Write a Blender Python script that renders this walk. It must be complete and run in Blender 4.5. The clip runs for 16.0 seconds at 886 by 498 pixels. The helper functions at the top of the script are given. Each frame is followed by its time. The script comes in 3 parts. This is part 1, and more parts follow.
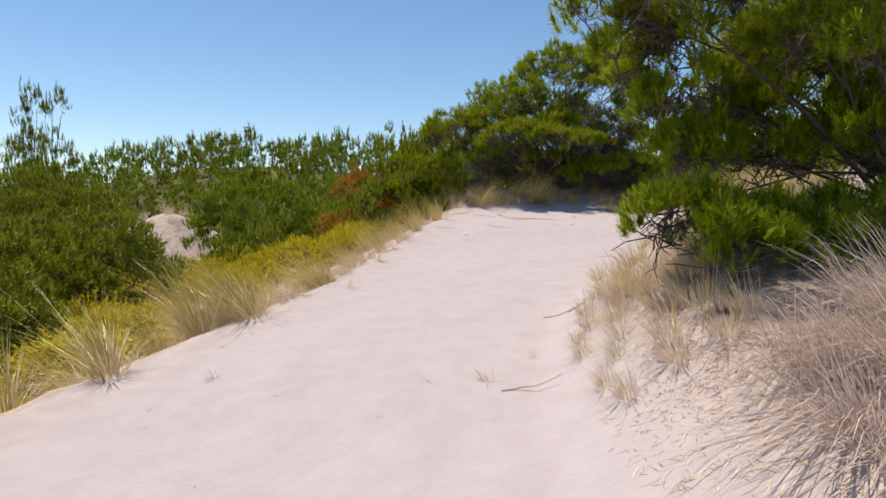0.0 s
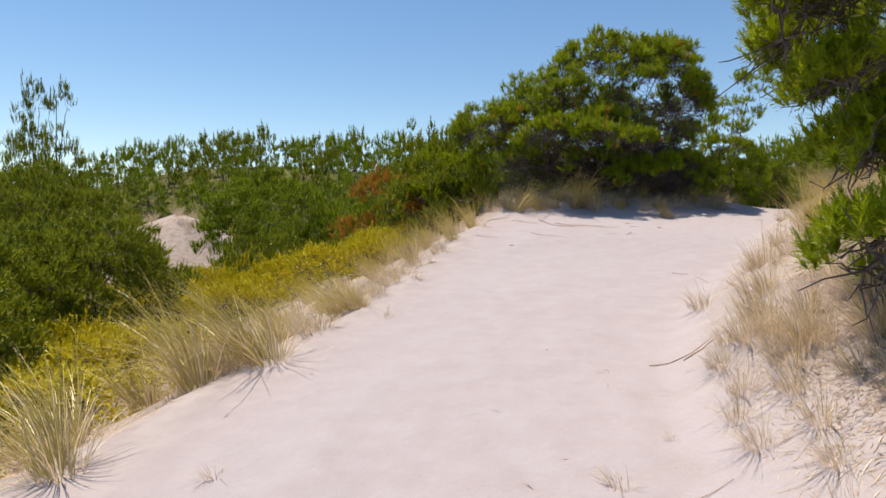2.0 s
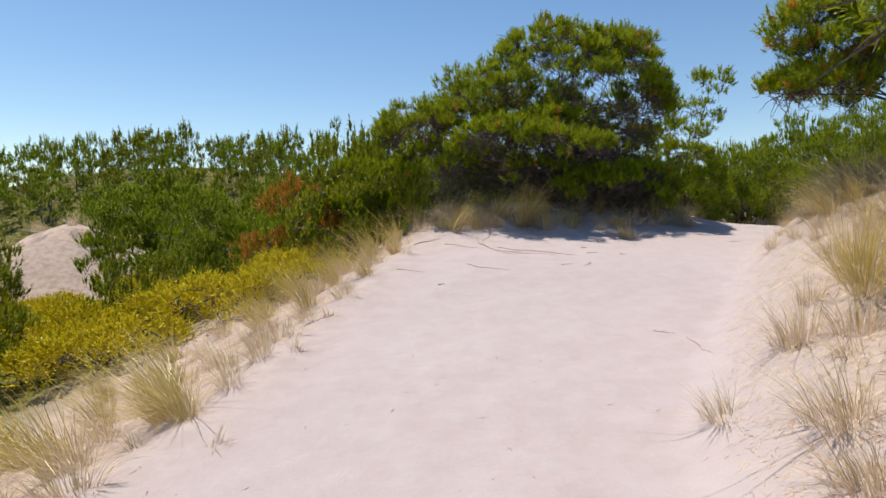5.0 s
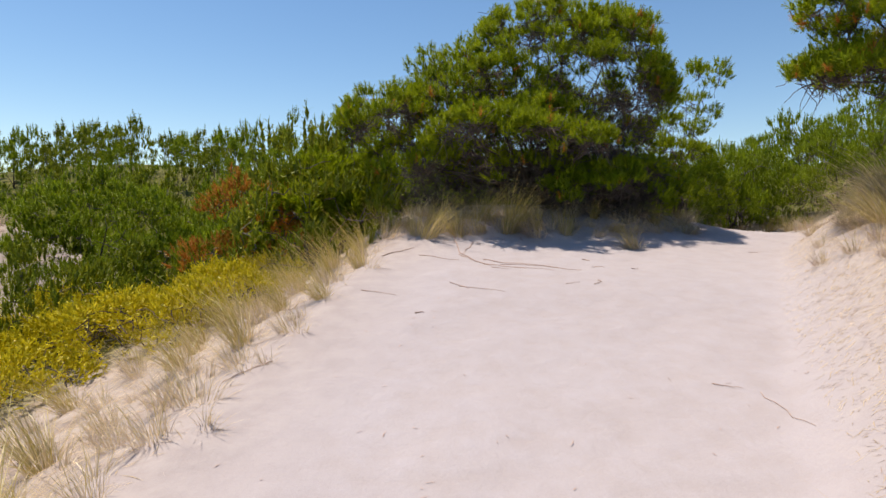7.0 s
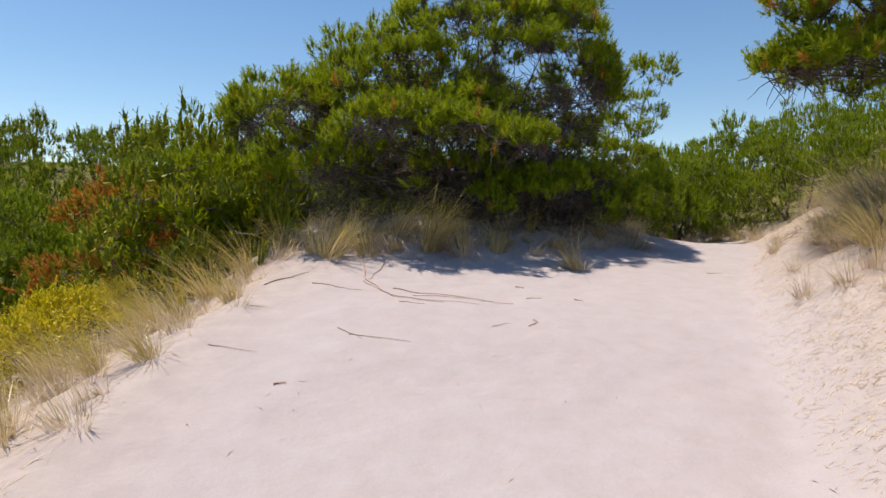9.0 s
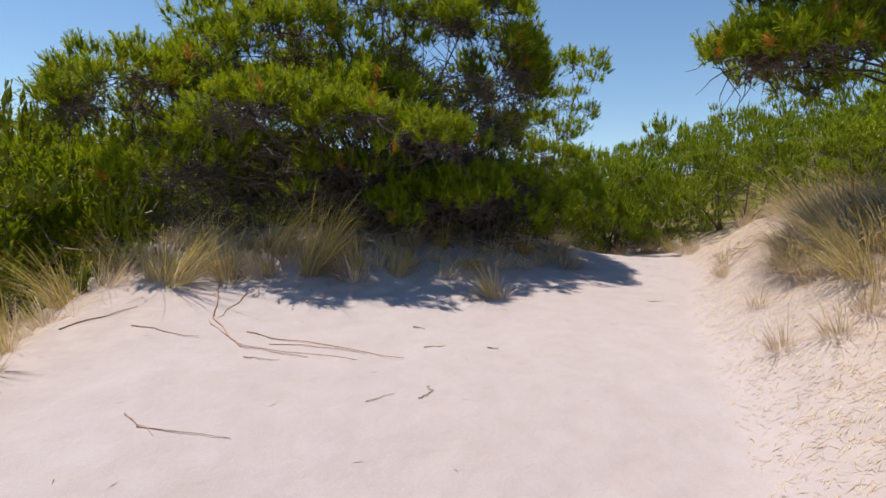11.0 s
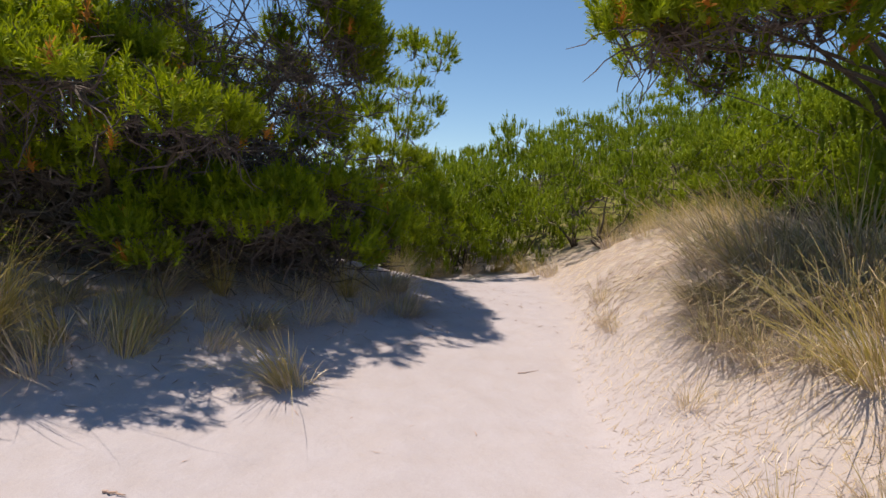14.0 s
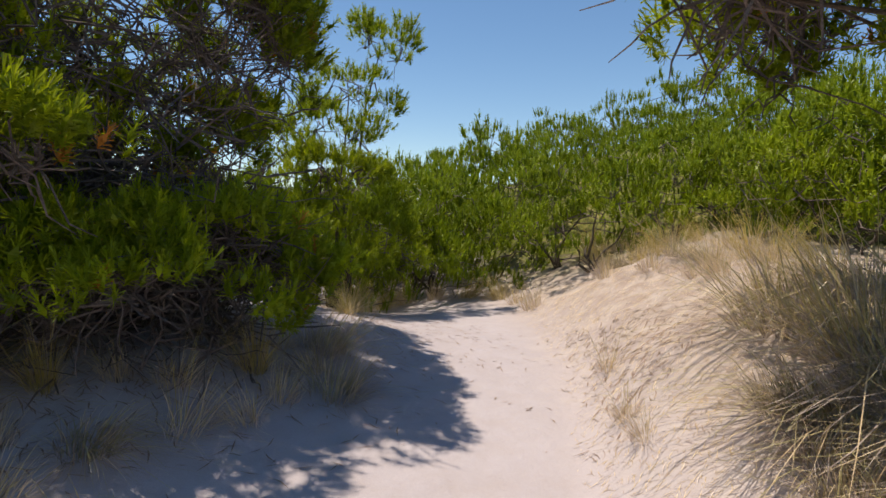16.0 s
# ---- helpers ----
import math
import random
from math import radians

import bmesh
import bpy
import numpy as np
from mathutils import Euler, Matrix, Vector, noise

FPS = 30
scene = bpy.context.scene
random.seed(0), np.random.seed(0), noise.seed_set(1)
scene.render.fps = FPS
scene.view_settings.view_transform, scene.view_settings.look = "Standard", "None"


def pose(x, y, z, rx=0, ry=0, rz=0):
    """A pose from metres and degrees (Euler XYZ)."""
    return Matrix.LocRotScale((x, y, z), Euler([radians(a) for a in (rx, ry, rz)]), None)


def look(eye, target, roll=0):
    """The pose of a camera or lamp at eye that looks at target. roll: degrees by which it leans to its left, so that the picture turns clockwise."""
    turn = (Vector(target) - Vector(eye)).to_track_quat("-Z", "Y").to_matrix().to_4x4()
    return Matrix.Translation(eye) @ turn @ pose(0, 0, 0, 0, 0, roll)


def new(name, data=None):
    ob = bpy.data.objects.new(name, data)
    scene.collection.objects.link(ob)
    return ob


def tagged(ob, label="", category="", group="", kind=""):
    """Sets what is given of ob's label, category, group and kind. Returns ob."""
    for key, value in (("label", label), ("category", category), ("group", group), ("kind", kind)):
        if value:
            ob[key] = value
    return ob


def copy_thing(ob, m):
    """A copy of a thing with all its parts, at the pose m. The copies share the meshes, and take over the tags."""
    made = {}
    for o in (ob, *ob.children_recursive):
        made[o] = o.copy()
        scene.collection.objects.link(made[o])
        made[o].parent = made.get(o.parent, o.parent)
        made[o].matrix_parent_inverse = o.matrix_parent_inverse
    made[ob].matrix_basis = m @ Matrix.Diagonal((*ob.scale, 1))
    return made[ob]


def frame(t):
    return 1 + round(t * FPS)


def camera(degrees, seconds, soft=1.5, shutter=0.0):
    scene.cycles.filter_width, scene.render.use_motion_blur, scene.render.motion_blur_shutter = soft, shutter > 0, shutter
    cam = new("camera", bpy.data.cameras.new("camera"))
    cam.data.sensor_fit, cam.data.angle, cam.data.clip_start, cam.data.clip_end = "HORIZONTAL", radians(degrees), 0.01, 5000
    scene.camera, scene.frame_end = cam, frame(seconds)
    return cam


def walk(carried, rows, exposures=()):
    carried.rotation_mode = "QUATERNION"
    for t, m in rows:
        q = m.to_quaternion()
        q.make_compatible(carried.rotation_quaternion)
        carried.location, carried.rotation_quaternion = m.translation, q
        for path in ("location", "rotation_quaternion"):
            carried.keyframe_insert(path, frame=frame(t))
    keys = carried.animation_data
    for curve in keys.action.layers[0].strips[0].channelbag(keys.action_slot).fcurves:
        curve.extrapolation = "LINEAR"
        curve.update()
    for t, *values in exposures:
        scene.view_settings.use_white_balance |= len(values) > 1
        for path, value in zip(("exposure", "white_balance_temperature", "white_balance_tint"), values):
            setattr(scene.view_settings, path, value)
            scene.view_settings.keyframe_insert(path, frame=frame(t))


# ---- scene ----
cam = camera(72.3, 16.0, soft=1.5)
METRES, EYE, TILT, LEAN, TURN = 13.0, 1.55, -3.0, 0.0, 0.0
ROWS = [
    (0.0, 0.0, 0.0, 0.0, 0.0, 0.0, 0.0),
    (0.5, -0.0156, 0.019, -0.0002, -0.5, 0.05, -0.14),
    (1.0, -0.026, 0.0446, 0.0057, 0.6, 0.09, -0.38),
    (1.5, -0.0223, 0.0766, 0.0135, 0.59, -0.03, -0.14),
    (2.0, -0.0353, 0.1067, 0.0142, 1.08, 0.01, -0.26),
    (2.5, -0.023, 0.1373, 0.0187, 1.04, 0.02, -0.25),
    (3.0, -0.0233, 0.164, 0.0257, -1.01, 0.03, -0.11),
    (3.5, -0.0288, 0.1915, 0.034, -0.99, 0.08, -0.35),
    (4.0, -0.0196, 0.2192, 0.0417, -2.68, 0.04, -0.02),
    (6.5, -0.0007, 0.3712, 0.0585, -5.72, 0.09, -0.06),
    (7.0, -0.0044, 0.4031, 0.0623, -7.32, 0.09, -0.07),
    (7.5, 0.0022, 0.4345, 0.0679, -7.73, 0.04, -0.12),
    (8.0, 0.0157, 0.4625, 0.0796, -10.42, 0.08, 0.12),
    (8.5, 0.0166, 0.495, 0.0812, -10.61, 0.04, -0.0),
    (9.0, 0.0459, 0.5191, 0.0832, -12.65, 0.08, 0.16),
    (11.5, 0.1138, 0.6492, 0.1075, -22.64, 0.01, 0.1),
    (12.0, 0.1277, 0.6729, 0.115, -26.47, 0.05, 0.39),
    (12.5, 0.142, 0.701, 0.1258, -27.11, -0.07, 0.18),
    (13.0, 0.1651, 0.7196, 0.1292, -31.15, 0.08, 0.47),
    (13.5, 0.1739, 0.7502, 0.1291, -31.74, -0.11, 0.25),
    (14.0, 0.1958, 0.7695, 0.1301, -33.66, -0.02, 0.17),
    (14.5, 0.2113, 0.7982, 0.1384, -34.81, -0.01, 0.3),
    (15.0, 0.2309, 0.8277, 0.1465, -34.69, -0.16, 0.17),
    (15.5, 0.2559, 0.8442, 0.1561, -35.84, -0.1, 0.37),
    (16.0, 0.2743, 0.8688, 0.1577, -36.44, -0.08, 0.21),
]
walk(cam, [(t, pose(0, 0, EYE, TILT, LEAN, TURN) @ pose(METRES * x, METRES * y, METRES * z, 90 + pitch, roll, yaw)) for t, x, y, z, yaw, pitch, roll in ROWS],
     exposures=[(0.0, 0.5, 7550.0, 13.0), (16.0, 0.5, 7550.0, 13.0)])

# ---- sun and sky ----
SUN_ELEVATION, SUN_TOWARDS = 69.0, (-0.8, 0.6)
sun_data = bpy.data.lights.new("sun", "SUN")
sun_data.energy, sun_data.angle, sun_data.color = 4.1, radians(0.53), (1.0, 0.955, 0.88)
sun = new("sun", sun_data)
flat = Vector((*SUN_TOWARDS, 0)).normalized() * math.cos(radians(SUN_ELEVATION))
to_sun = Vector((flat.x, flat.y, math.sin(radians(SUN_ELEVATION))))
sun.matrix_world = look(to_sun * 40, (0, 0, 0))
world = bpy.data.worlds.new("sky")
scene.world = world
world.use_nodes = True
sky = world.node_tree.nodes.new("ShaderNodeTexSky")
sky.sky_type, sky.sun_disc = "NISHITA", False
sky.sun_elevation, sky.sun_rotation = radians(SUN_ELEVATION), math.atan2(SUN_TOWARDS[0], SUN_TOWARDS[1])
sky.air_density, sky.dust_density, sky.ozone_density = 1.0, 0.0, 4.0
world.node_tree.nodes["Background"].inputs["Strength"].default_value = 0.108
clear = world.node_tree.nodes.new("ShaderNodeHueSaturation")
clear.inputs["Saturation"].default_value = 1.15
world.node_tree.links.new(sky.outputs["Color"], clear.inputs["Color"])
world.node_tree.links.new(clear.outputs["Color"], world.node_tree.nodes["Background"].inputs["Color"])


# ---- materials ----
def material(name):
    m = bpy.data.materials.new(name)
    m.use_nodes = True
    nt = m.node_tree
    nt.nodes.clear()
    return m, nt, nt.nodes.new("ShaderNodeOutputMaterial")


def node(nt, kind, links=(), **values):
    n = nt.nodes.new(kind)
    for key, value in values.items():
        n.inputs[key.replace("_", " ")].default_value = value
    for key, socket in links:
        nt.links.new(socket, n.inputs[key])
    return n


def ramp(nt, fac, *stops):
    n = nt.nodes.new("ShaderNodeValToRGB")
    while len(n.color_ramp.elements) < len(stops):
        n.color_ramp.elements.new(0.5)
    for e, (at, c) in zip(n.color_ramp.elements, stops):
        e.position, e.color = at, (*c, 1)
    nt.links.new(fac, n.inputs["Fac"])
    return n.outputs["Color"]


def mixed(nt, fac, a, b, how="MIX"):
    n = nt.nodes.new("ShaderNodeMix")
    n.data_type, n.blend_type = "RGBA", how
    for socket, v in ((n.inputs[0], fac), (n.inputs[6], a), (n.inputs[7], b)):
        if isinstance(v, (int, float)):
            socket.default_value = v
        elif isinstance(v, tuple):
            socket.default_value = (*v, 1)
        else:
            nt.links.new(v, socket)
    return n.outputs[2]


def leafy(name, dark, mid, light, patch=2.5, through_light=0.36, gloss=0.02, rough=0.45, dead=None, dead_at=0.72):
    """Needles and blades: colour by clump and by leaf, with light coming through."""
    m, nt, out = material(name)
    place = node(nt, "ShaderNodeNewGeometry")
    big = node(nt, "ShaderNodeTexNoise", [("Vector", place.outputs["Position"])], Scale=patch, Detail=2.0)
    by_leaf = place.outputs["Random Per Island"]
    c = ramp(nt, big.outputs["Fac"], (0.3, dark), (0.5, mid), (0.72, light))
    fine = node(nt, "ShaderNodeTexNoise", [("Vector", place.outputs["Position"])], Scale=patch * 4, Detail=1.0)
    c = mixed(nt, 0.5, c, ramp(nt, fine.outputs["Fac"], (0.32, dark), (0.5, mid), (0.68, light)))
    c = mixed(nt, 0.3, c, ramp(nt, by_leaf, (0.0, dark), (0.5, mid), (1.0, light)))
    if dead:
        far = node(nt, "ShaderNodeTexNoise", [("Vector", place.outputs["Position"])], Scale=1.3, Detail=1.5)
        c = mixed(nt, ramp(nt, far.outputs["Fac"], (dead_at - 0.04, (0, 0, 0)), (dead_at + 0.03, (1, 1, 1))), c, dead)
    d = node(nt, "ShaderNodeBsdfDiffuse", [("Color", c)])
    tr = node(nt, "ShaderNodeBsdfTranslucent", [("Color", mixed(nt, 0.5, c, light))])
    mix = node(nt, "ShaderNodeMixShader", [(1, d.outputs[0]), (2, tr.outputs[0])], Fac=through_light)
    g = node(nt, "ShaderNodeBsdfGlossy", Roughness=rough, Color=(0.9, 0.9, 0.85, 1))
    end = node(nt, "ShaderNodeMixShader", [(1, mix.outputs[0]), (2, g.outputs[0])], Fac=gloss)
    nt.links.new(end.outputs[0], out.inputs["Surface"])
    return m


def woody(name, dark, light, scale=9.0):
    m, nt, out = material(name)
    place = node(nt, "ShaderNodeNewGeometry")
    a = node(nt, "ShaderNodeTexNoise", [("Vector", place.outputs["Position"])], Scale=scale, Detail=5.0, Roughness=0.7)
    b = node(nt, "ShaderNodeTexNoise", [("Vector", place.outputs["Position"])], Scale=scale * 12, Detail=3.0)
    c = ramp(nt, a.outputs["Fac"], (0.3, dark), (0.7, light))
    c = mixed(nt, 0.35, c, ramp(nt, b.outputs["Fac"], (0.35, dark), (0.65, light)))
    bump = node(nt, "ShaderNodeBump", [("Height", b.outputs["Fac"])], Strength=0.6, Distance=0.01)
    p = node(nt, "ShaderNodeBsdfPrincipled", [("Base Color", c), ("Normal", bump.outputs[0])], Roughness=0.85)
    nt.links.new(p.outputs[0], out.inputs["Surface"])
    return m


def sandy(name):
    """Pale dune sand: grains, soft ripples and scuffs, browner litter in patches."""
    m, nt, out = material(name)
    place = node(nt, "ShaderNodeNewGeometry").outputs["Position"]
    wide = node(nt, "ShaderNodeTexNoise", [("Vector", place)], Scale=0.55, Detail=3.0)
    scuff = node(nt, "ShaderNodeTexNoise", [("Vector", place)], Scale=5.0, Detail=5.0, Roughness=0.6)
    grain = node(nt, "ShaderNodeTexNoise", [("Vector", place)], Scale=240.0, Detail=2.0)
    c = ramp(nt, wide.outputs["Fac"], (0.3, (0.36, 0.332, 0.365)), (0.7, (0.378, 0.356, 0.398)))
    c = mixed(nt, 0.4, c, ramp(nt, scuff.outputs["Fac"], (0.3, (0.34, 0.28, 0.26)), (0.65, (0.41, 0.37, 0.395))))
    c = mixed(nt, 0.18, c, ramp(nt, grain.outputs["Fac"], (0.3, (0.2, 0.16, 0.13)), (0.7, (0.66, 0.60, 0.57))))
    def over(px, py, c0, soft):
        """1 where px * x + py * y exceeds c0, with a ragged edge."""
        a = node(nt, "ShaderNodeVectorMath", [(0, place)])
        a.operation = "DOT_PRODUCT"
        a.inputs[1].default_value = (px, py, 0)
        b = node(nt, "ShaderNodeMath", [(0, scuff.outputs["Fac"]), (2, a.outputs["Value"])])
        b.operation = "MULTIPLY_ADD"
        b.inputs[1].default_value = 1.5
        m2 = node(nt, "ShaderNodeMapRange", [("Value", b.outputs[0])])
        m2.inputs["From Min"].default_value, m2.inputs["From Max"].default_value = c0 + 0.75, c0 + 0.75 + soft
        return m2.outputs[0]

    warm = ramp(nt, scuff.outputs["Fac"], (0.35, (0.3, 0.235, 0.2)), (0.6, (0.395, 0.335, 0.3)))
    bank = node(nt, "ShaderNodeMath", [(0, over(1, -0.12, 0.4, 1.2)), (1, over(1, -0.7, -3.4, 1.2))])
    bank.operation = "MULTIPLY"
    c = mixed(nt, bank.outputs[0], c, warm)
    c = mixed(nt, over(-1, 0.285, 2.7, 1.8), c, warm)
    green = ramp(nt, scuff.outputs["Fac"], (0.35, (0.05, 0.045, 0.02)), (0.5, (0.09, 0.1, 0.02)), (0.65, (0.2, 0.17, 0.07)))
    bare = node(nt, "ShaderNodeVectorMath", [(0, place)])
    bare.operation = "DISTANCE"
    bare.inputs[1].default_value = (-13.0, 26.5, 1.0)
    ring = node(nt, "ShaderNodeMapRange", [("Value", bare.outputs["Value"])])
    ring.inputs["From Min"].default_value, ring.inputs["From Max"].default_value = 4.2, 5.4
    hollow = node(nt, "ShaderNodeMath", [(0, over(-1, 0.26, 6.6, 1.4)), (1, ring.outputs[0])])
    hollow.operation = "MULTIPLY"
    c = mixed(nt, hollow.outputs[0], c, green)
    for mask in (over(0, 1, 31.5, 2.0), over(0.8, 0.6, 20.6, 1.0), over(1, 0.05, 11.3, 1.0)):
        c = mixed(nt, mask, c, green)
    h1 = node(nt, "ShaderNodeBump", [("Height", scuff.outputs["Fac"])], Strength=0.35, Distance=0.05)
    h2 = node(nt, "ShaderNodeBump", [("Height", grain.outputs["Fac"]), ("Normal", h1.outputs[0])], Strength=0.25, Distance=0.004)
    p = node(nt, "ShaderNodeBsdfPrincipled", [("Base Color", c), ("Normal", h2.outputs[0])], Roughness=0.95)
    p.inputs["Specular IOR Level"].default_value = 0.15
    nt.links.new(p.outputs[0], out.inputs["Surface"])
    return m


SAND = sandy("dune sand")
PINE = leafy("pine needles", (0.045, 0.068, 0.004), (0.165, 0.23, 0.006), (0.44, 0.52, 0.016), through_light=0.42, dead=(0.3, 0.13, 0.05), dead_at=0.76)
PINE_DARK = leafy("dark pine needles", (0.055, 0.08, 0.008), (0.165, 0.205, 0.012), (0.36, 0.38, 0.02), through_light=0.3)
PINE_FAR = leafy("shrub pine needles", (0.05, 0.08, 0.005), (0.15, 0.22, 0.008), (0.35, 0.43, 0.016), patch=1.4, through_light=0.34)
YELLOW = leafy("yellow-green shrub leaves", (0.3, 0.27, 0.012), (0.54, 0.46, 0.016), (0.7, 0.57, 0.03), patch=3.0, through_light=0.35)
RUST = leafy("rusty dying needles", (0.2, 0.11, 0.02), (0.48, 0.18, 0.025), (0.62, 0.26, 0.04), patch=3.0)
GRASS = leafy("green beach grass", (0.2, 0.16, 0.025), (0.42, 0.33, 0.07), (0.62, 0.48, 0.16), patch=2.0, gloss=0.08)
STRAW = leafy("dry straw grass", (0.36, 0.25, 0.14), (0.6, 0.46, 0.28), (0.78, 0.64, 0.45), patch=2.0, gloss=0.06)
DEAD = leafy("weathered dead grass", (0.26, 0.18, 0.15), (0.5, 0.4, 0.36), (0.72, 0.62, 0.57), patch=2.0, gloss=0.05)
TUSSOCK = leafy("grey-green tussock grass", (0.13, 0.1, 0.08), (0.31, 0.24, 0.2), (0.56, 0.48, 0.43), patch=3.0, gloss=0.05)
OLIVE = leafy("olive tussock blades", (0.15, 0.13, 0.05), (0.34, 0.29, 0.13), (0.56, 0.49, 0.28), patch=3.0, gloss=0.05)
BARK = woody("pine bark", (0.035, 0.026, 0.021), (0.13, 0.1, 0.08))
TWIG = woody("grey twigs", (0.035, 0.026, 0.026), (0.2, 0.155, 0.145), 14.0)
DUFF = woody("brown needle duff", (0.12, 0.075, 0.055), (0.36, 0.25, 0.19), 12.0)
STICK = woody("weathered driftwood", (0.34, 0.21, 0.16), (0.58, 0.42, 0.35), 20.0)


# ---- mesh tools ----
def mesh_of(name, verts, faces, mat, smooth=False):
    me = bpy.data.meshes.new(name)
    me.from_pydata(np.asarray(verts, float).reshape(-1, 3), [], np.asarray(faces, int))
    if smooth:
        me.polygons.foreach_set("use_smooth", np.ones(len(me.polygons), bool))
    me.materials.append(mat)
    me.update()
    return me


def part(name, me, parent, label=""):
    ob = new(name, me)
    ob.parent = parent
    if label:
        tagged(ob, label)
    return ob


def unit(a):
    return a / np.maximum(np.linalg.norm(a, axis=-1, keepdims=True), 1e-9)


def tubes(lines, radii, sides=5):
    """Tapered tubes along polylines. lines: (n, k, 3); radii: (n, k). Triangles."""
    lines, radii = np.asarray(lines, float), np.asarray(radii, float)
    n, k, _ = lines.shape
    t = unit(np.gradient(lines, axis=1))
    ref = np.where(np.abs(t[..., 2:3]) < 0.9, np.array([0, 0, 1.0]), np.array([1.0, 0, 0]))
    u = unit(np.cross(t, ref))
    v = np.cross(t, u)
    a = np.arange(sides) * 2 * np.pi / sides
    ring = u[:, :, None] * np.cos(a)[:, None] + v[:, :, None] * np.sin(a)[:, None]
    verts = lines[:, :, None] + ring * radii[:, :, None, None]
    i = np.arange(n * k * sides).reshape(n, k, sides)
    q = np.stack([i[:, :-1], np.roll(i, -1, 2)[:, :-1], np.roll(i, -1, 2)[:, 1:], i[:, 1:]], -1).reshape(-1, 4)
    return verts.reshape(-1, 3), np.concatenate([q[:, :3], q[:, [0, 2, 3]]])


def joined(pieces):
    vs, fs, n = [], [], 0
    for v, f in pieces:
        vs.append(v), fs.append(f + n)
        n += len(v)
    return np.concatenate(vs), np.concatenate(fs)


# ---- lie of the land ----
def smooth_line(x, xs, ys):
    """Values between a few knots, softened."""
    return sum(np.interp(np.asarray(x, float) + d, xs, ys) for d in (-0.6, -0.3, 0, 0.3, 0.6)) / 5


def path_height(y):
    return smooth_line(y, (-60, -4, 0, 4, 8, 9.4, 10.6, 11.6, 13, 14.5, 16, 18, 20, 24, 40), (-2.5, -0.38, 0.0, 0.40, 0.80, 0.98, 1.18, 1.42, 1.52, 1.73, 1.8, 1.7, 1.42, 0.85, 0.4))


def left_edge(y):
    return smooth_line(y, (-10, 2, 4.2, 5.8, 7.5, 9, 11, 12.5, 14, 16, 20, 40), (-3.6, -3.1, -2.6, -2.0, -1.5, -1.1, -0.55, -0.2, 0.3, 0.6, 1.5, 2.5))


def right_edge(y):
    return smooth_line(y, (-10, 2, 4, 6, 7.5, 9, 10, 11, 12.5, 13.5, 14.5, 16, 18, 20, 40), (1.0, 0.95, 1.0, 1.5, 2.2, 3.1, 3.7, 4.3, 5.4, 6.15, 7.25, 8.35, 9.7, 11.0, 14))


def hump(x, y, cx, cy, rx, ry, h, turn=0.0):
    c, s = math.cos(radians(turn)), math.sin(radians(turn))
    u, v = (x - cx) * c + (y - cy) * s, -(x - cx) * s + (y - cy) * c
    return h * np.exp(-((u / rx) ** 2 + (v / ry) ** 2))


def ripple(x, y):
    return (np.sin(2.1 * x + 1.3 * np.sin(1.7 * y)) * np.sin(1.9 * y + 1.1 * np.sin(2.3 * x + 0.7))
            + 0.5 * np.sin(5.3 * x + 1.9 * np.sin(3.1 * y)) * np.sin(4.7 * y + 1.7 * np.sin(4.1 * x)))


def land(x, y):
    x, y = np.asarray(x, float), np.asarray(y, float)
    z = path_height(y)
    left = np.maximum(left_edge(y) + 0.25 - x, 0)
    left = left * left / (left + 0.6)
    z = z - 2.7 * (1 - np.exp(-0.25 * left)) * np.clip(1.3 - 0.01 * left, 0.4, 1)
    right = np.maximum(x - right_edge(y) + 0.15 + 0.3 / (1 + np.exp(np.clip((y - 9.5) * 2, -30, 30))), 0)
    right = right * right / (right + 0.5)
    z = z + 1.08 * (1 - np.exp(-1.05 * right)) * np.exp(-np.maximum(y - 15.5, 0) / 2.5)
    # the hummock under the large pine, the far dune, the wooded hills
    z = z + 0.55 / (1 + np.exp(np.minimum((np.hypot((x - 2.9 - 0.5 * (y - 16)) / 3.0, (y - 16.7) / 2.0) - 1) * 5, 60)))
    z = z + hump(x, y, -13.0, 28.5, 3.8, 3.6, 3.4) + hump(x, y, -18, 52, 26, 13, 7.8)
    z = z + hump(x, y, 21, 23, 8.5, 9, 4.4, 25) * np.clip((np.hypot(x - 5, y - 13) - 5.5) / 4.5, 0, 1) ** 2 + hump(x, y, 30, 60, 30, 22, 4.0) + hump(x, y, 9, 9, 3, 4, 0.3) + hump(x, y, 14.5, 17, 3, 3, 0.6)
    rough = 0.012 + 0.05 * np.clip(right * 1.5, 0, 1) + 0.03 * np.clip(left * 1.5, 0, 1)
    far = np.clip(np.hypot(x, y - 8) / 60, 0, 1)
    return z + rough * ripple(x * 1.6, y * 1.6) * (1 - far) + 0.006 * np.sin(9 * x + 2 * np.sin(7 * y)) * np.sin(8 * y + np.sin(6 * x))


def axis(lo, hi, step, reach):
    mid = np.arange(lo, hi + step / 2, step)
    grow = step * 1.17 ** np.arange(1, 80)
    out = np.cumsum(grow)
    out = out[out < reach]
    return np.concatenate([lo - out[::-1], mid, hi + out])


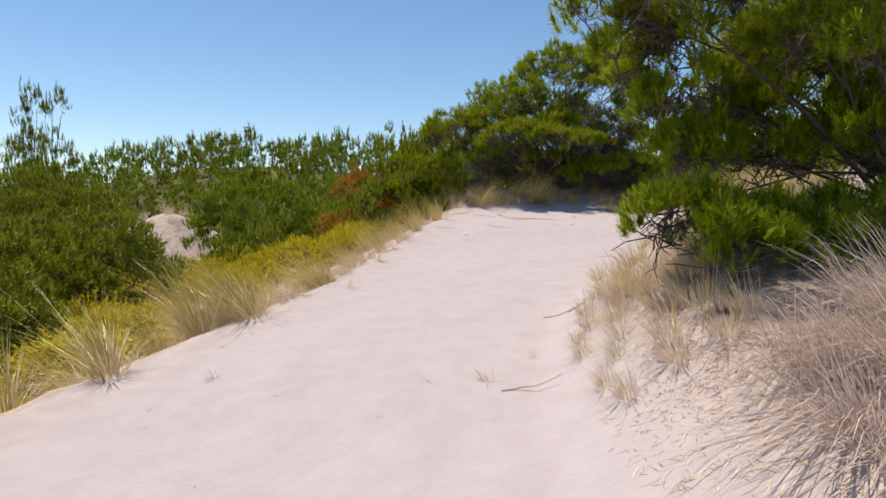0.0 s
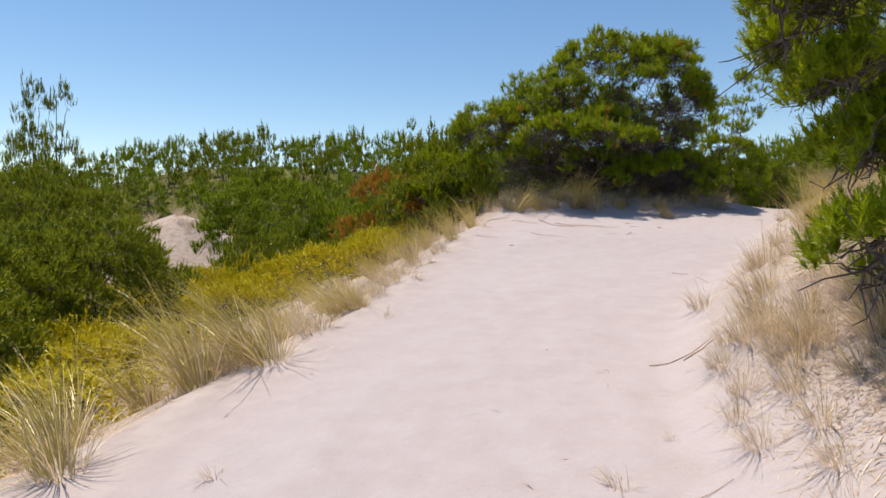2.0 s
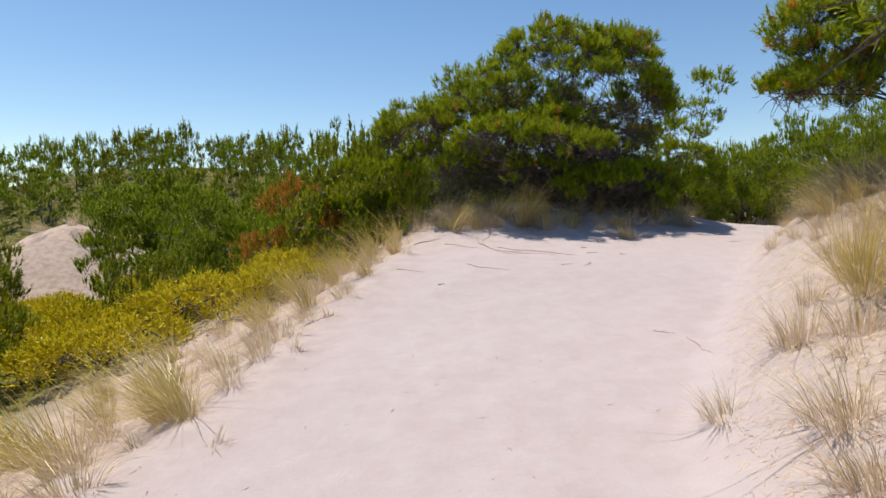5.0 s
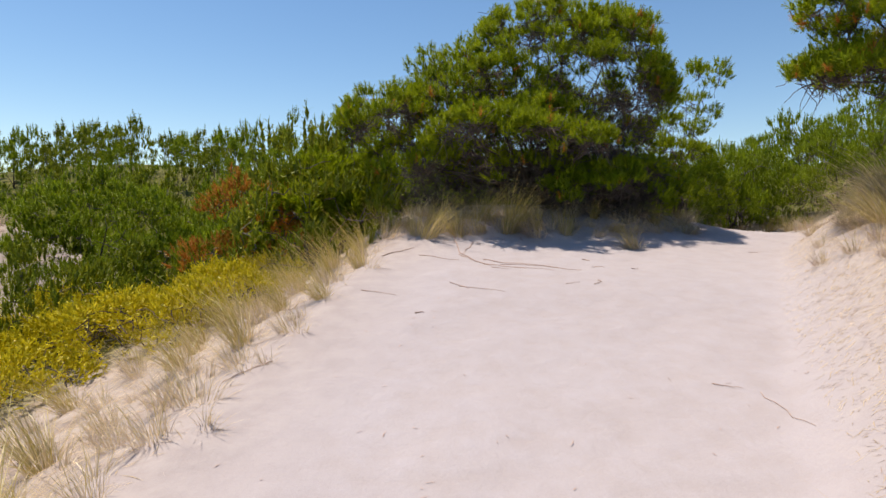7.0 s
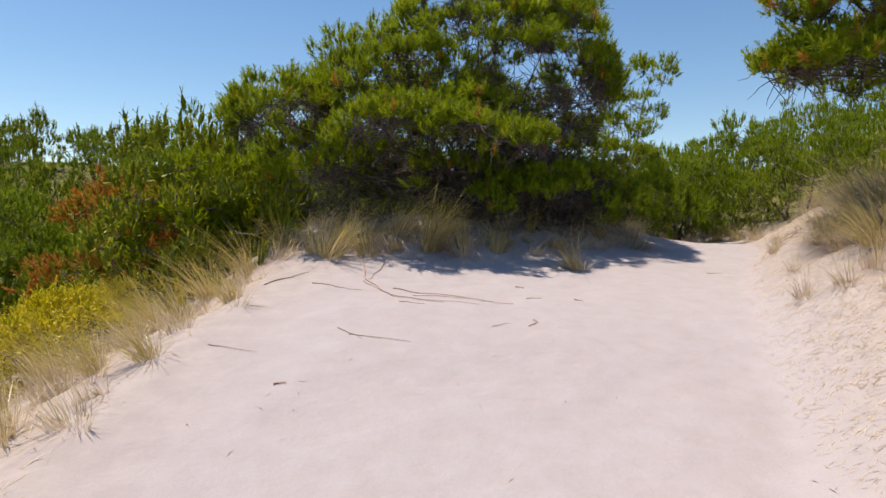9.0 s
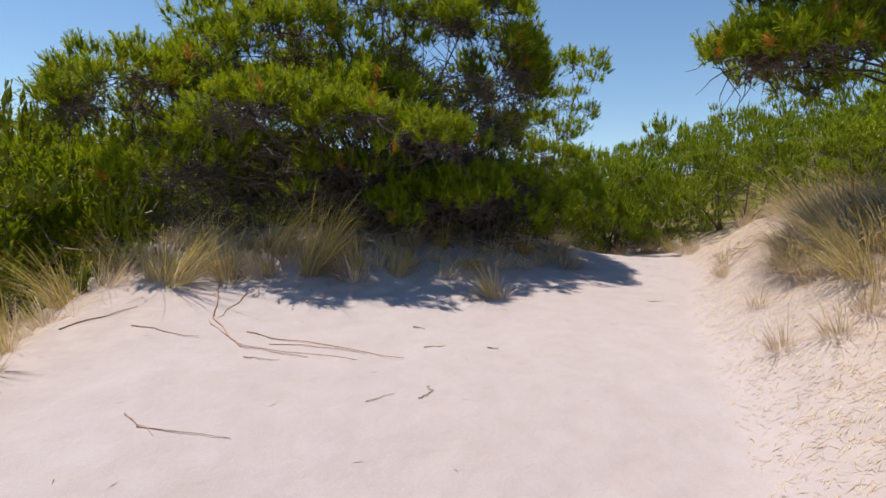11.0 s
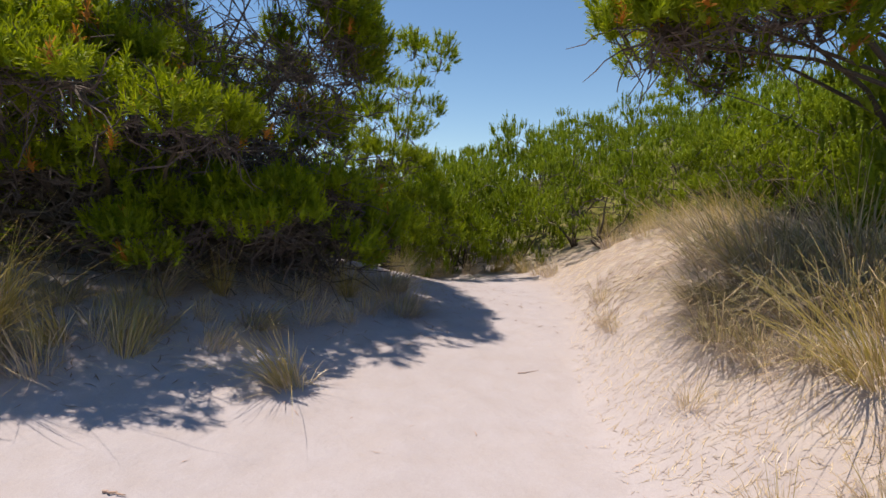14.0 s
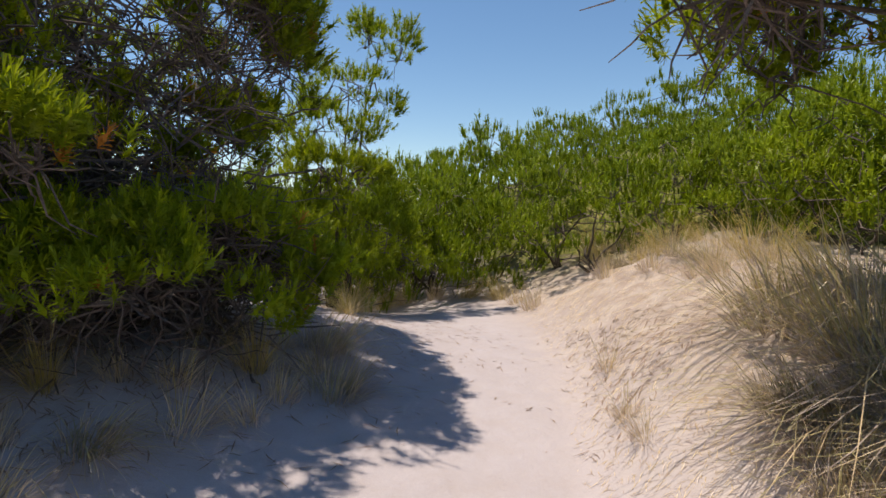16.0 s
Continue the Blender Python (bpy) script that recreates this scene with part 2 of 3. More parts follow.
gx, gy = axis(-3.6, 8.6, 0.085, 900), axis(0.6, 17.5, 0.085, 900)
XX, YY = np.meshgrid(gx, gy)
nx, ny = len(gx), len(gy)
ii = np.arange(nx * ny).reshape(ny, nx)
quads = np.stack([ii[:-1, :-1], ii[:-1, 1:], ii[1:, 1:], ii[1:, :-1]], -1).reshape(-1, 4)
ground = new("ground", mesh_of("ground", np.stack([XX, YY, land(XX, YY)], -1), quads, SAND, True))
tagged(ground, "pale dune sand rising as a trodden path", "sand", kind="structure")


# ---- pines and shrubs ----
def shoot(rng, n, length, needle, width):
    """A blunt bottle-brush twig end along +z: a thin core, needles all round it and a rounded tip."""
    a = np.arange(3) * 2 * np.pi / 3
    ring = np.stack([np.cos(a), np.sin(a), 0 * a], -1) * needle * 0.3 * rng.uniform(0.7, 1.2, (3, 1)) + (0, 0, 0.55 * length)
    core = np.concatenate([[(0, 0, 0)], ring, [(0, 0, length * 1.05)]])
    core_faces = np.array([(0, 2, 1), (0, 3, 2), (0, 1, 3), (1, 2, 4), (2, 3, 4), (3, 1, 4)])
    k = np.arange(n) / n
    h = length * np.clip(0.04 + 1.1 * k, 0, 1)
    az = np.arange(n) * 2.39996 + rng.uniform(0, 0.5, n)
    tilt = np.radians(np.where(k < 0.55, 78 - 30 * k, 61 * (1 - k) / 0.45) + rng.uniform(-12, 12, n))
    d = np.stack([np.sin(tilt) * np.cos(az), np.sin(tilt) * np.sin(az), np.cos(tilt)], -1)
    side = np.stack([-np.sin(az), np.cos(az), 0 * az], -1)
    turn = rng.uniform(-0.9, 0.9, n)[:, None]
    side = unit(side * np.cos(turn) + np.cross(d, side) * np.sin(turn)) * width * 0.5
    base = np.stack([0 * h, 0 * h, h], -1)
    tip = base + d * (needle * rng.uniform(0.8, 1.1, n))[:, None]
    thin_end = np.where((np.arange(n) % 2 == 0)[:, None], tip, base)
    wide_end = np.where((np.arange(n) % 2 == 0)[:, None], base, tip)
    return joined([(core, core_faces), (np.stack([wide_end - side, wide_end + side, thin_end], 1).reshape(-1, 3), np.arange(3 * n).reshape(n, 3))])


def set_out(rng, kinds, places, ways, sizes):
    """Copies of the shoot shapes at places, along ways, as one mesh's arrays."""
    pieces = []
    pick = rng.integers(0, len(kinds), len(places))
    for i, (v, f) in enumerate(kinds):
        p, a, s = places[pick == i], ways[pick == i], sizes[pick == i]
        if not len(p):
            continue
        x = unit(np.cross(a, rng.normal(size=a.shape)))
        y = np.cross(a, x)
        w = p[:, None] + s[:, None, None] * (v[None, :, 0:1] * x[:, None] + v[None, :, 1:2] * y[:, None] + v[None, :, 2:3] * a[:, None])
        g = f[None] + (np.arange(len(p)) * len(v))[:, None, None]
        pieces.append((w.reshape(-1, 3), g.reshape(-1, 3)))
    return joined(pieces)


def pine(name, base, lobes, label, seed, clusters=60, shoots=9, length=0.11, needle=0.055, width=0.006, needles=30,
         mat=None, trunk=0.09, spread=0.2, bare=0, category="pine tree", inner=0.55, leaders=10, up=0.55, group="", rust=0.0, least=3):
    """A pine: a bent trunk forking into limbs, bare twigs inside, and a crown of needle-clad shoots at their ends. Lobes: centre and radii, from the base."""
    rng = np.random.default_rng(seed)
    root = tagged(new(name), label, category, group)
    root.location = base
    lobes = np.asarray(lobes, float)
    c, r = lobes[:, :3], lobes[:, 3:6]
    vol = (r[:, 0] * r[:, 1] * r[:, 2]) ** 0.66
    limbs, limb_r, twigs, twig_r, places, ways = [], [], [], [], [], []
    foot = np.array([0, 0, -0.15])
    fork = np.array([*(c[:, :2].mean(0) * 0.25), 0.25 * c[:, 2].mean() + 0.05])
    for k in range(len(lobes)):
        end = c[k] + (0, 0, 0.25 * r[k, 2])
        s = np.linspace(0, 1, 8)[:, None]
        bend = rng.normal(size=3) * 0.12 * np.linalg.norm(end - fork)
        line = (1 - s) ** 2 * foot + 2 * s * (1 - s) * (fork + bend) + s ** 2 * end
        line[1:-1] += rng.normal(size=(6, 3)) * 0.035
        limbs.append(line), limb_r.append(np.linspace(trunk, trunk * 0.2, 8) * (0.7 + 0.5 * rng.random()))
        n = max(least, int(clusters * vol[k] / vol.mean()))
        u = unit(rng.normal(size=(n * 3, 3)))
        u[:, 2] = np.where(u[:, 2] < -0.35, -u[:, 2], u[:, 2])
        p = c[k] + r[k] * u * (rng.uniform(inner, 1.06, (n * 3, 1)) ** 0.5)
        keep = np.ones(len(p), bool)
        for j in range(len(lobes)):
            if j != k:
                keep &= np.linalg.norm((p - c[j]) / r[j], axis=1) > 0.72
        p, u = p[keep][:n], u[keep][:n]
        near = np.argsort(np.linalg.norm((p - end) / r[k], axis=1))
        grown = list(line[2:])
        for q, w in zip(p[near], u[near]):
            known = np.array(grown)
            away = np.linalg.norm(known - q, axis=1) + 0.25 * np.maximum(known[:, 2] - q[2], 0)
            start = known[np.argmin(away)]
            m1 = start + (q - start) * 0.4 + rng.normal(size=3) * 0.05 - (0, 0, 0.03)
            m2 = start + (q - start) * 0.75 + rng.normal(size=3) * 0.035
            grown += [m1, m2, q]
            twigs.append((start, m1, m2, q)), twig_r.append(np.array((0.013, 0.010, 0.007, 0.004)) * (0.6 + trunk * 5))
            for _ in range(bare):
                e = m1 + rng.normal(size=3) * spread * 0.75
                twigs.append((m1, m1 + (e - m1) * 0.3 + rng.normal(size=3) * 0.03, m1 + (e - m1) * 0.7 + rng.normal(size=3) * 0.03, e)), twig_r.append(np.array((0.007, 0.006, 0.005, 0.003)))
            ns = max(3, int(shoots * rng.uniform(0.6, 1.4)))
            out = unit(w * r[k].mean() / r[k] + (0, 0, up))
            d = unit(out + unit(rng.normal(size=(ns, 3))) * 0.95)
            size = spread * rng.uniform(0.7, 1.3)
            places.append(q + d * size * rng.uniform(0.45, 1.0, (ns, 1)) * (1.15, 1.15, 0.75))
            ways.append(unit(d * 0.55 + (0, 0, up) + rng.normal(size=(ns, 3)) * 0.2))
    tops = np.concatenate(places)
    if leaders:
        high = np.argsort(-(tops[:, 2] + rng.uniform(0, 0.5, len(tops))))[:leaders]
        for q in tops[high]:
            n = rng.integers(1, 4)
            places.append(q + np.stack([np.zeros(n), np.zeros(n), np.arange(n) * length * 0.8], -1) + rng.normal(size=(n, 3)) * 0.012)
            ways.append(unit(np.array([0, 0, 1.0]) + rng.normal(size=(n, 3)) * 0.12))
    places, ways = np.concatenate(places), np.concatenate(ways)
    sizes = rng.uniform(0.75, 1.3, len(places))
    kinds = [shoot(rng, needles, length, needle, width) for _ in range(4)]
    part("trunk", mesh_of("trunk", *tubes(limbs, limb_r, 6), BARK, True), root, "grey-brown bark of bent limbs")
    part("branchwork", mesh_of("branchwork", *tubes(twigs, twig_r, 3), TWIG), root, "bare grey twigs inside the crown")["kind"] = "stuff"
    mat = mat or PINE
    some = rng.random(len(places)) < rust
    if rust:
        part("dead_needles", mesh_of("dead_needles", *set_out(rng, kinds, places[some], ways[some], sizes[some]), RUST), root, "rust-orange dying needles")
    part("crown", mesh_of("crown", *set_out(rng, kinds, places[~some], ways[~some], sizes[~some]), mat), root)
    return root


def rest(x, y, dz=0.0):
    return (x, y, float(land(x, y)) + dz)


def lobes_from(base, rows):
    """World lobes, told from the tree's foot."""
    return [(x - base[0], y - base[1], z - base[2], a, b, h) for x, y, z, a, b, h in rows]


NEAR = dict(length=0.085, needle=0.066, width=0.008, needles=32, spread=0.23, up=0.7, least=9)
foot = rest(3.3, 16.2)
big_pine = pine("shore_pine", foot, lobes_from(foot, [
    (0.5, 15.6, 3.3, 1.0, 0.9, 0.9), (1.8, 15.8, 4.0, 1.2, 1.1, 0.95), (3.2, 16.0, 4.75, 1.4, 1.2, 1.05), (4.3, 16.2, 4.6, 1.2, 1.2, 1.2), (0.8, 15.4, 2.9, 0.6, 0.5, 0.3),
    (2.1, 14.7, 3.4, 0.8, 0.5, 0.35), (2.9, 14.9, 3.6, 0.6, 0.45, 0.3), (2.7, 14.25, 3.35, 0.5, 0.3, 0.2), (3.35, 14.4, 3.2, 0.45, 0.3, 0.18), (1.5, 14.4, 3.35, 0.5, 0.3, 0.22), (1.5, 17.0, 3.6, 1.3, 0.7, 0.8), (3.0, 17.2, 4.0, 1.5, 0.7, 0.9), (4.3, 16.6, 3.8, 1.0, 0.6, 0.8), (4.9, 16.0, 4.3, 0.6, 0.6, 0.7), (4.6, 16.2, 3.5, 0.7, 0.5, 0.4),  (4.2, 15.0, 2.45, 0.7, 0.45, 0.3), (3.4, 15.1, 2.42, 0.6, 0.4, 0.25), (4.9, 15.6, 2.45, 0.5, 0.5, 0.3), (4.4, 15.3, 2.65, 0.9, 0.6, 0.38), (3.5, 15.4, 2.7, 0.6, 0.5, 0.3), (4.8, 16.1, 2.65, 0.7, 0.7, 0.5), (5.1, 17.0, 4.0, 0.7, 0.8, 0.9), (3.2, 16.8, 3.2, 1.8, 0.8, 0.9), (1.0, 16.6, 3.0, 1.2, 0.8, 0.6), (2.6, 15.6, 2.7, 1.1, 0.7, 0.42), (2.6, 15.7, 3.6, 1.1, 0.8, 0.6)]),
    "broad sunlit green shore pine on a sandy hummock", 11, clusters=27, shoots=22, trunk=0.055, inner=0.5, leaders=40, bare=9, rust=0.015, **NEAR)


def brushwood(root, rng, n, box, rise, reach):
    """Dead twigs standing and hanging under a crown: starts within a box of the plan, each a bent line with a fork."""
    x, y = rng.uniform(*box[:2], n), rng.uniform(*box[2:4], n)
    lift = rng.uniform(0, 1, n) ** 1.3 * rise
    start = np.stack([x, y, land(x, y) - 0.03 + lift], -1)
    way = unit(rng.normal(size=(n, 3)) * (1, 1, 0.55) + (0, 0, 0.35)) * rng.uniform(*reach, (n, 1))
    kink = rng.normal(size=(n, 2, 3)) * 0.07
    lines = np.stack([start, start + way * 0.35 + kink[:, 0], start + way * 0.7 + kink[:, 1], start + way], 1)
    fork = unit(way + rng.normal(size=(n, 3)) * 0.3) * rng.uniform(0.15, 0.4, (n, 1))
    forks = np.stack([lines[:, 1], lines[:, 1] + fork * 0.4, lines[:, 1] + fork * 0.7 + kink[:, 0] * 0.3, lines[:, 1] + fork], 1)
    lines = np.concatenate([lines, forks])
    lines[..., 2] = np.maximum(lines[..., 2], land(lines[..., 0], lines[..., 1]) - 0.03)
    thick = np.outer(rng.uniform(0.6, 1.5, 2 * n), (0.0065, 0.0055, 0.0045, 0.002))
    part("brushwood", mesh_of("brushwood", *tubes(lines - np.array(root.location), thick, 3), TWIG), root, "thicket of dead grey-brown branches")["kind"] = "stuff"


brushwood(big_pine, np.random.default_rng(15), 1500, (0.6, 5.0, 15.3, 16.7), 1.0, (0.3, 0.9))
brushwood(big_pine, np.random.default_rng(16), 1100, (2.8, 5.0, 15.2, 16.4), 2.1, (0.3, 0.8))
foot = rest(7.2, 18.5)
pine("shore_pine", foot, lobes_from(foot, [(7.8, 18.7, 5.15, 0.5, 0.45, 0.5), (7.25, 18.5, 4.5, 0.6, 0.5, 0.45), (6.8, 18.3, 3.7, 0.75, 0.7, 0.6), (7.4, 18.6, 2.9, 0.8, 0.7, 0.7), (7.2, 17.9, 2.6, 0.6, 0.6, 0.5), (6.7, 17.9, 3.2, 0.6, 0.6, 0.6), (6.4, 17.7, 2.6, 0.6, 0.6, 0.5)]),
     "slender open-topped shore pine behind the hummock", 12, clusters=17, shoots=17, trunk=0.035, bare=2, **NEAR)
foot = rest(8.2, 11.0)
pine("shore_pine", foot, lobes_from(foot, [(5.9, 12.6, 3.85, 0.35, 0.32, 0.22), (6.25, 12.2, 3.9, 0.5, 0.45, 0.3), (6.9, 12.1, 4.1, 0.65, 0.55, 0.4), (6.4, 12.3, 4.35, 0.65, 0.55, 0.4), (7.2, 11.8, 4.8, 0.95, 0.85, 0.65), (8.4, 11.2, 5.4, 1.3, 1.2, 0.9), (8.6, 12.2, 4.8, 1.1, 0.9, 0.7), (6.7, 12.7, 4.0, 0.7, 0.55, 0.45), (6.8, 12.4, 5.0, 0.8, 0.7, 0.6), (6.0, 12.3, 4.75, 0.5, 0.45, 0.4)]),
     "tall shore pine leaning over the grassy bank", 13, clusters=30, shoots=22, trunk=0.04, bare=4, rust=0.05, **dict(NEAR, least=18))
foot = rest(4.0, 4.9)
pine("shore_pine", foot, lobes_from(foot, [(1.5, 4.4, 3.05, 0.6, 0.55, 0.55), (2.3, 4.7, 3.5, 0.9, 0.8, 0.8), (3.4, 5.0, 3.8, 1.0, 0.8, 0.9), (1.68, 4.3, 1.45, 0.3, 0.3, 0.2), (2.05, 4.25, 1.32, 0.4, 0.35, 0.24), (2.5, 4.2, 1.27, 0.45, 0.4, 0.24), (3.0, 4.3, 1.4, 0.5, 0.4, 0.3),
     (3.4, 5.6, 2.6, 1.0, 0.8, 0.6), (4.3, 5.2, 2.2, 0.9, 0.8, 0.6), (2.2, 5.3, 2.75, 0.7, 0.6, 0.4), (2.2, 3.9, 3.1, 0.7, 0.6, 0.5), (3.0, 4.2, 2.7, 0.7, 0.6, 0.5), (3.6, 4.4, 2.0, 0.6, 0.5, 0.4), (1.9, 4.9, 2.9, 0.6, 0.5, 0.4), (2.6, 5.2, 3.1, 0.8, 0.6, 0.5), (2.05, 5.0, 2.45, 0.4, 0.4, 0.35), (2.5, 5.0, 2.25, 0.5, 0.4, 0.35), (3.1, 5.1, 2.4, 0.6, 0.5, 0.4), (2.6, 5.0, 1.95, 0.45, 0.4, 0.22), (3.2, 5.1, 2.0, 0.5, 0.4, 0.28), (2.2, 5.1, 2.05, 0.3, 0.3, 0.18)]),
     "low-branched shore pine overhanging the path", 14, clusters=19, shoots=21, trunk=0.03, bare=6, length=0.085, needle=0.06, width=0.0055, needles=46, spread=0.18, up=0.8, least=13)

# hollow on the seaward side
BIG = dict(length=0.15, needle=0.09, width=0.016, needles=15, spread=0.3, up=1.2)
FAR = dict(length=0.14, needle=0.07, width=0.014, needles=16, spread=0.22)
foot = rest(-10.4, 17)
pine("shrub_pine", foot, [(0, 0, 1.7, 2.0, 1.7, 1.3), (-1.5, 0.6, 2.4, 1.5, 1.3, 1.3), (1.2, -0.3, 0.9, 1.2, 1.1, 0.9), (-0.6, -1.0, 0.8, 1.5, 1.0, 0.8)], "dense dark green young pine in the hollow", 21, clusters=60, shoots=14, mat=PINE_DARK, inner=0.3, **BIG)
foot = rest(-6.9, 12.0)
bush = pine("shrub_pine", foot, [(0, 0, 1.3, 1.1, 1.0, 0.9), (0.8, 0.3, 0.8, 0.8, 0.8, 0.7), (-0.8, -0.2, 1.2, 1.0, 0.9, 0.9), (0.1, -0.7, 0.6, 0.9, 0.7, 0.6)], "dense dark green young pine in the hollow", 25, clusters=42, shoots=16, mat=PINE_DARK, inner=0.3, **FAR)
for x, y, turn in ((-8.9, 12.6, 140), (-7.2, 9.6, 250), (-6.3, 7.6, 60)):
    copy_thing(bush, pose(*rest(x, y, -0.3 if y < 9 else 0), 0, 0, turn))
for i, (x, y, h) in enumerate(((-13.9, 20.5, 5.7), (-14.3, 22.4, 6.0), (-15.2, 20.0, 5.4), (-13.2, 19.4, 4.0), (-16.5, 21.0, 5.0))):
    foot = rest(x, y)
    top = h - foot[2]
    pine("young_pine", foot, [(0, 0, top * 0.33, 1.3, 1.2, top * 0.28), (0, 0, top * 0.62, 0.65, 0.65, top * 0.2), (-0.25, 0, top * 0.82, 0.18, 0.18, top * 0.14), (0.25, 0.1, top * 0.85, 0.16, 0.16, top * 0.15), (0.02, 0, top * 0.92, 0.1, 0.1, top * 0.12)],
         "tall young pine with upright candle shoots", 30 + i, clusters=32, shoots=9, length=0.2, needle=0.055, width=0.014, needles=14, mat=PINE_DARK, up=1.6, leaders=30, trunk=0.04)
foot = rest(-6.7, 22)
pine("shrub_pine", foot, [(0, 0, 2.5, 2.2, 1.8, 1.6), (1.5, 0, 1.8, 1.4, 1.3, 1.2), (-1.3, 0.2, 1.8, 1.2, 1.3, 1.2), (0.3, -1.0, 1.2, 1.9, 1.2, 0.9)], "big round green shrub pine in the hollow", 22, clusters=72, shoots=15, mat=PINE_FAR, inner=0.3, leaders=30, **BIG)
foot = rest(-2.2, 17.2)
pine("dying_pine", foot, [(0, 0, 1.7, 0.8, 0.7, 0.6), (0.4, 0.1, 1.1, 0.8, 0.7, 0.5), (-0.7, 0, 0.8, 0.7, 0.6, 0.4)], "half-dead rust-orange young pine", 23, clusters=45, shoots=8, length=0.12, needle=0.06, width=0.011, needles=18, mat=PINE_FAR, rust=0.7, trunk=0.05)
for i, (x, y, h) in enumerate(((-2.1, 21.5, 4.8), (-1.2, 20.9, 4.2), (-0.2, 19.5, 4.2), (-3.4, 24, 4.3), (-4.6, 27, 4.6), (-2.8, 20.5, 3.6))):
    foot = rest(x, y)
    top = h - foot[2]
    pine("young_pine", foot, [(0, 0, top * 0.35, 1.0, 1.0, top * 0.3), (0, 0, top * 0.66, 0.45, 0.45, top * 0.2), (0.12, 0, top * 0.88, 0.12, 0.12, top * 0.13)],
         "slim young pine with upright candle shoots", 40 + i, clusters=32, shoots=9, mat=PINE_FAR, up=1.2, leaders=14, trunk=0.04, **FAR)
foot = rest(-0.6, 17.4)
pine("shrub_pine", foot, [(0, 0, 1.4, 1.0, 0.9, 0.8), (-0.6, -0.4, 0.8, 0.8, 0.7, 0.6), (0.7, -0.5, 0.9, 0.7, 0.7, 0.6), (-0.9, 0.3, 0.6, 0.7, 0.7, 0.5)], "bright green shrub pine beside the hummock", 24, clusters=36, shoots=18, length=0.2, needle=0.085, width=0.014, needles=20, mat=PINE)


def spread_copies(makers, spots, rng, low=0.8, high=1.25):
    """The models and their copies, turned and sized by chance, standing on the land."""
    for i, (x, y) in enumerate(spots):
        k = rng.uniform(low, high)
        ob = makers[i] if i < len(makers) else copy_thing(makers[i % len(makers)], Matrix())
        ob.matrix_basis = pose(*rest(x, y, -0.12), 0, 0, rng.uniform(0, 360)) @ Matrix.Diagonal((k, k, k * rng.uniform(0.9, 1.2), 1))


def scattered(rng, xs, ys, gap, most, allowed):
    """Chance spots at least gap apart."""
    spots = []
    for _ in range(6000):
        x, y = rng.uniform(*xs), rng.uniform(*ys)
        if allowed(x, y) and all((x - a) ** 2 + (y - b) ** 2 > gap * gap for a, b in spots):
            spots.append((x, y))
        if len(spots) == most:
            break
    return spots


# low yellow-green shrubs along the seaward foot of the ridge
rng = np.random.default_rng(5)
makers = [pine("low_shrub", (0, 0, 0), [(0, 0, 0.3, 0.8, 0.7, 0.3), (0.5, 0.3, 0.4, 0.6, 0.5, 0.36), (-0.5, 0.1, 0.25, 0.6, 0.6, 0.3)], "low yellow-green shrub in the hollow", 50 + i, clusters=26, shoots=9,
               length=0.13, needle=0.06, width=0.02, needles=8, mat=YELLOW, trunk=0.02, leaders=0, up=0.25, category="shrub", group="shrubs in the hollow") for i in range(3)]
spread_copies(makers, [(-4.3, 14.7), (-4.2, 12.2), (-5.6, 12.8), (-3.0, 14.2), (-2.2, 15.9), (-6.0, 10.2), (-4.6, 8.6), (-5.6, 15.8), (-7.0, 14.6), (-4.3, 7.2), (-5.4, 6.4), (-1.9, 14.2),
                        (-3.9, 16.6), (-5.0, 9.4), (-4.9, 13.8), (-6.6, 8.4), (-4.6, 5.2), (-5.2, 17.6), (-9.3, 20.0), (-10.2, 21.5), (-8.6, 18.6), (-11.0, 23.0), (-8.0, 16.6), (-6.6, 17.0), (-8.4, 15.0), (-5.9, 9.0)], rng, 0.85, 1.1)

# shrub pines: in the hollow, on the hill past the gap, and far off
rng = np.random.default_rng(77)
SHRUB = [(0, 0, 1.0, 1.1, 1.1, 0.85), (0.7, 0.2, 0.7, 0.8, 0.8, 0.7), (-0.6, 0.4, 0.8, 0.8, 0.8, 0.7), (0, -0.6, 0.55, 0.9, 0.7, 0.55), (0, 0, 0.3, 1.15, 1.15, 0.35)]
makers = [pine("hill_shrub_pine", (0, 0, 0), SHRUB, "dense green shrub pine on the hillside", 60 + i, clusters=13, shoots=10, spread=0.24, up=1.4, length=0.13, needle=0.075, width=0.013, needles=13, mat=PINE_FAR, leaders=3, trunk=0.035,
               inner=0.3, category="shrub pine", group="shrub pines on the hill") for i in range(4)]


def on_hill(x, y):
    return (x - right_edge(y) > (3.6 if y < 16 else 2.5) or y > 19.6 or y > 18.5 and 0.5 < x < 6.5) and y - 11 > -0.25 * (x - 4)


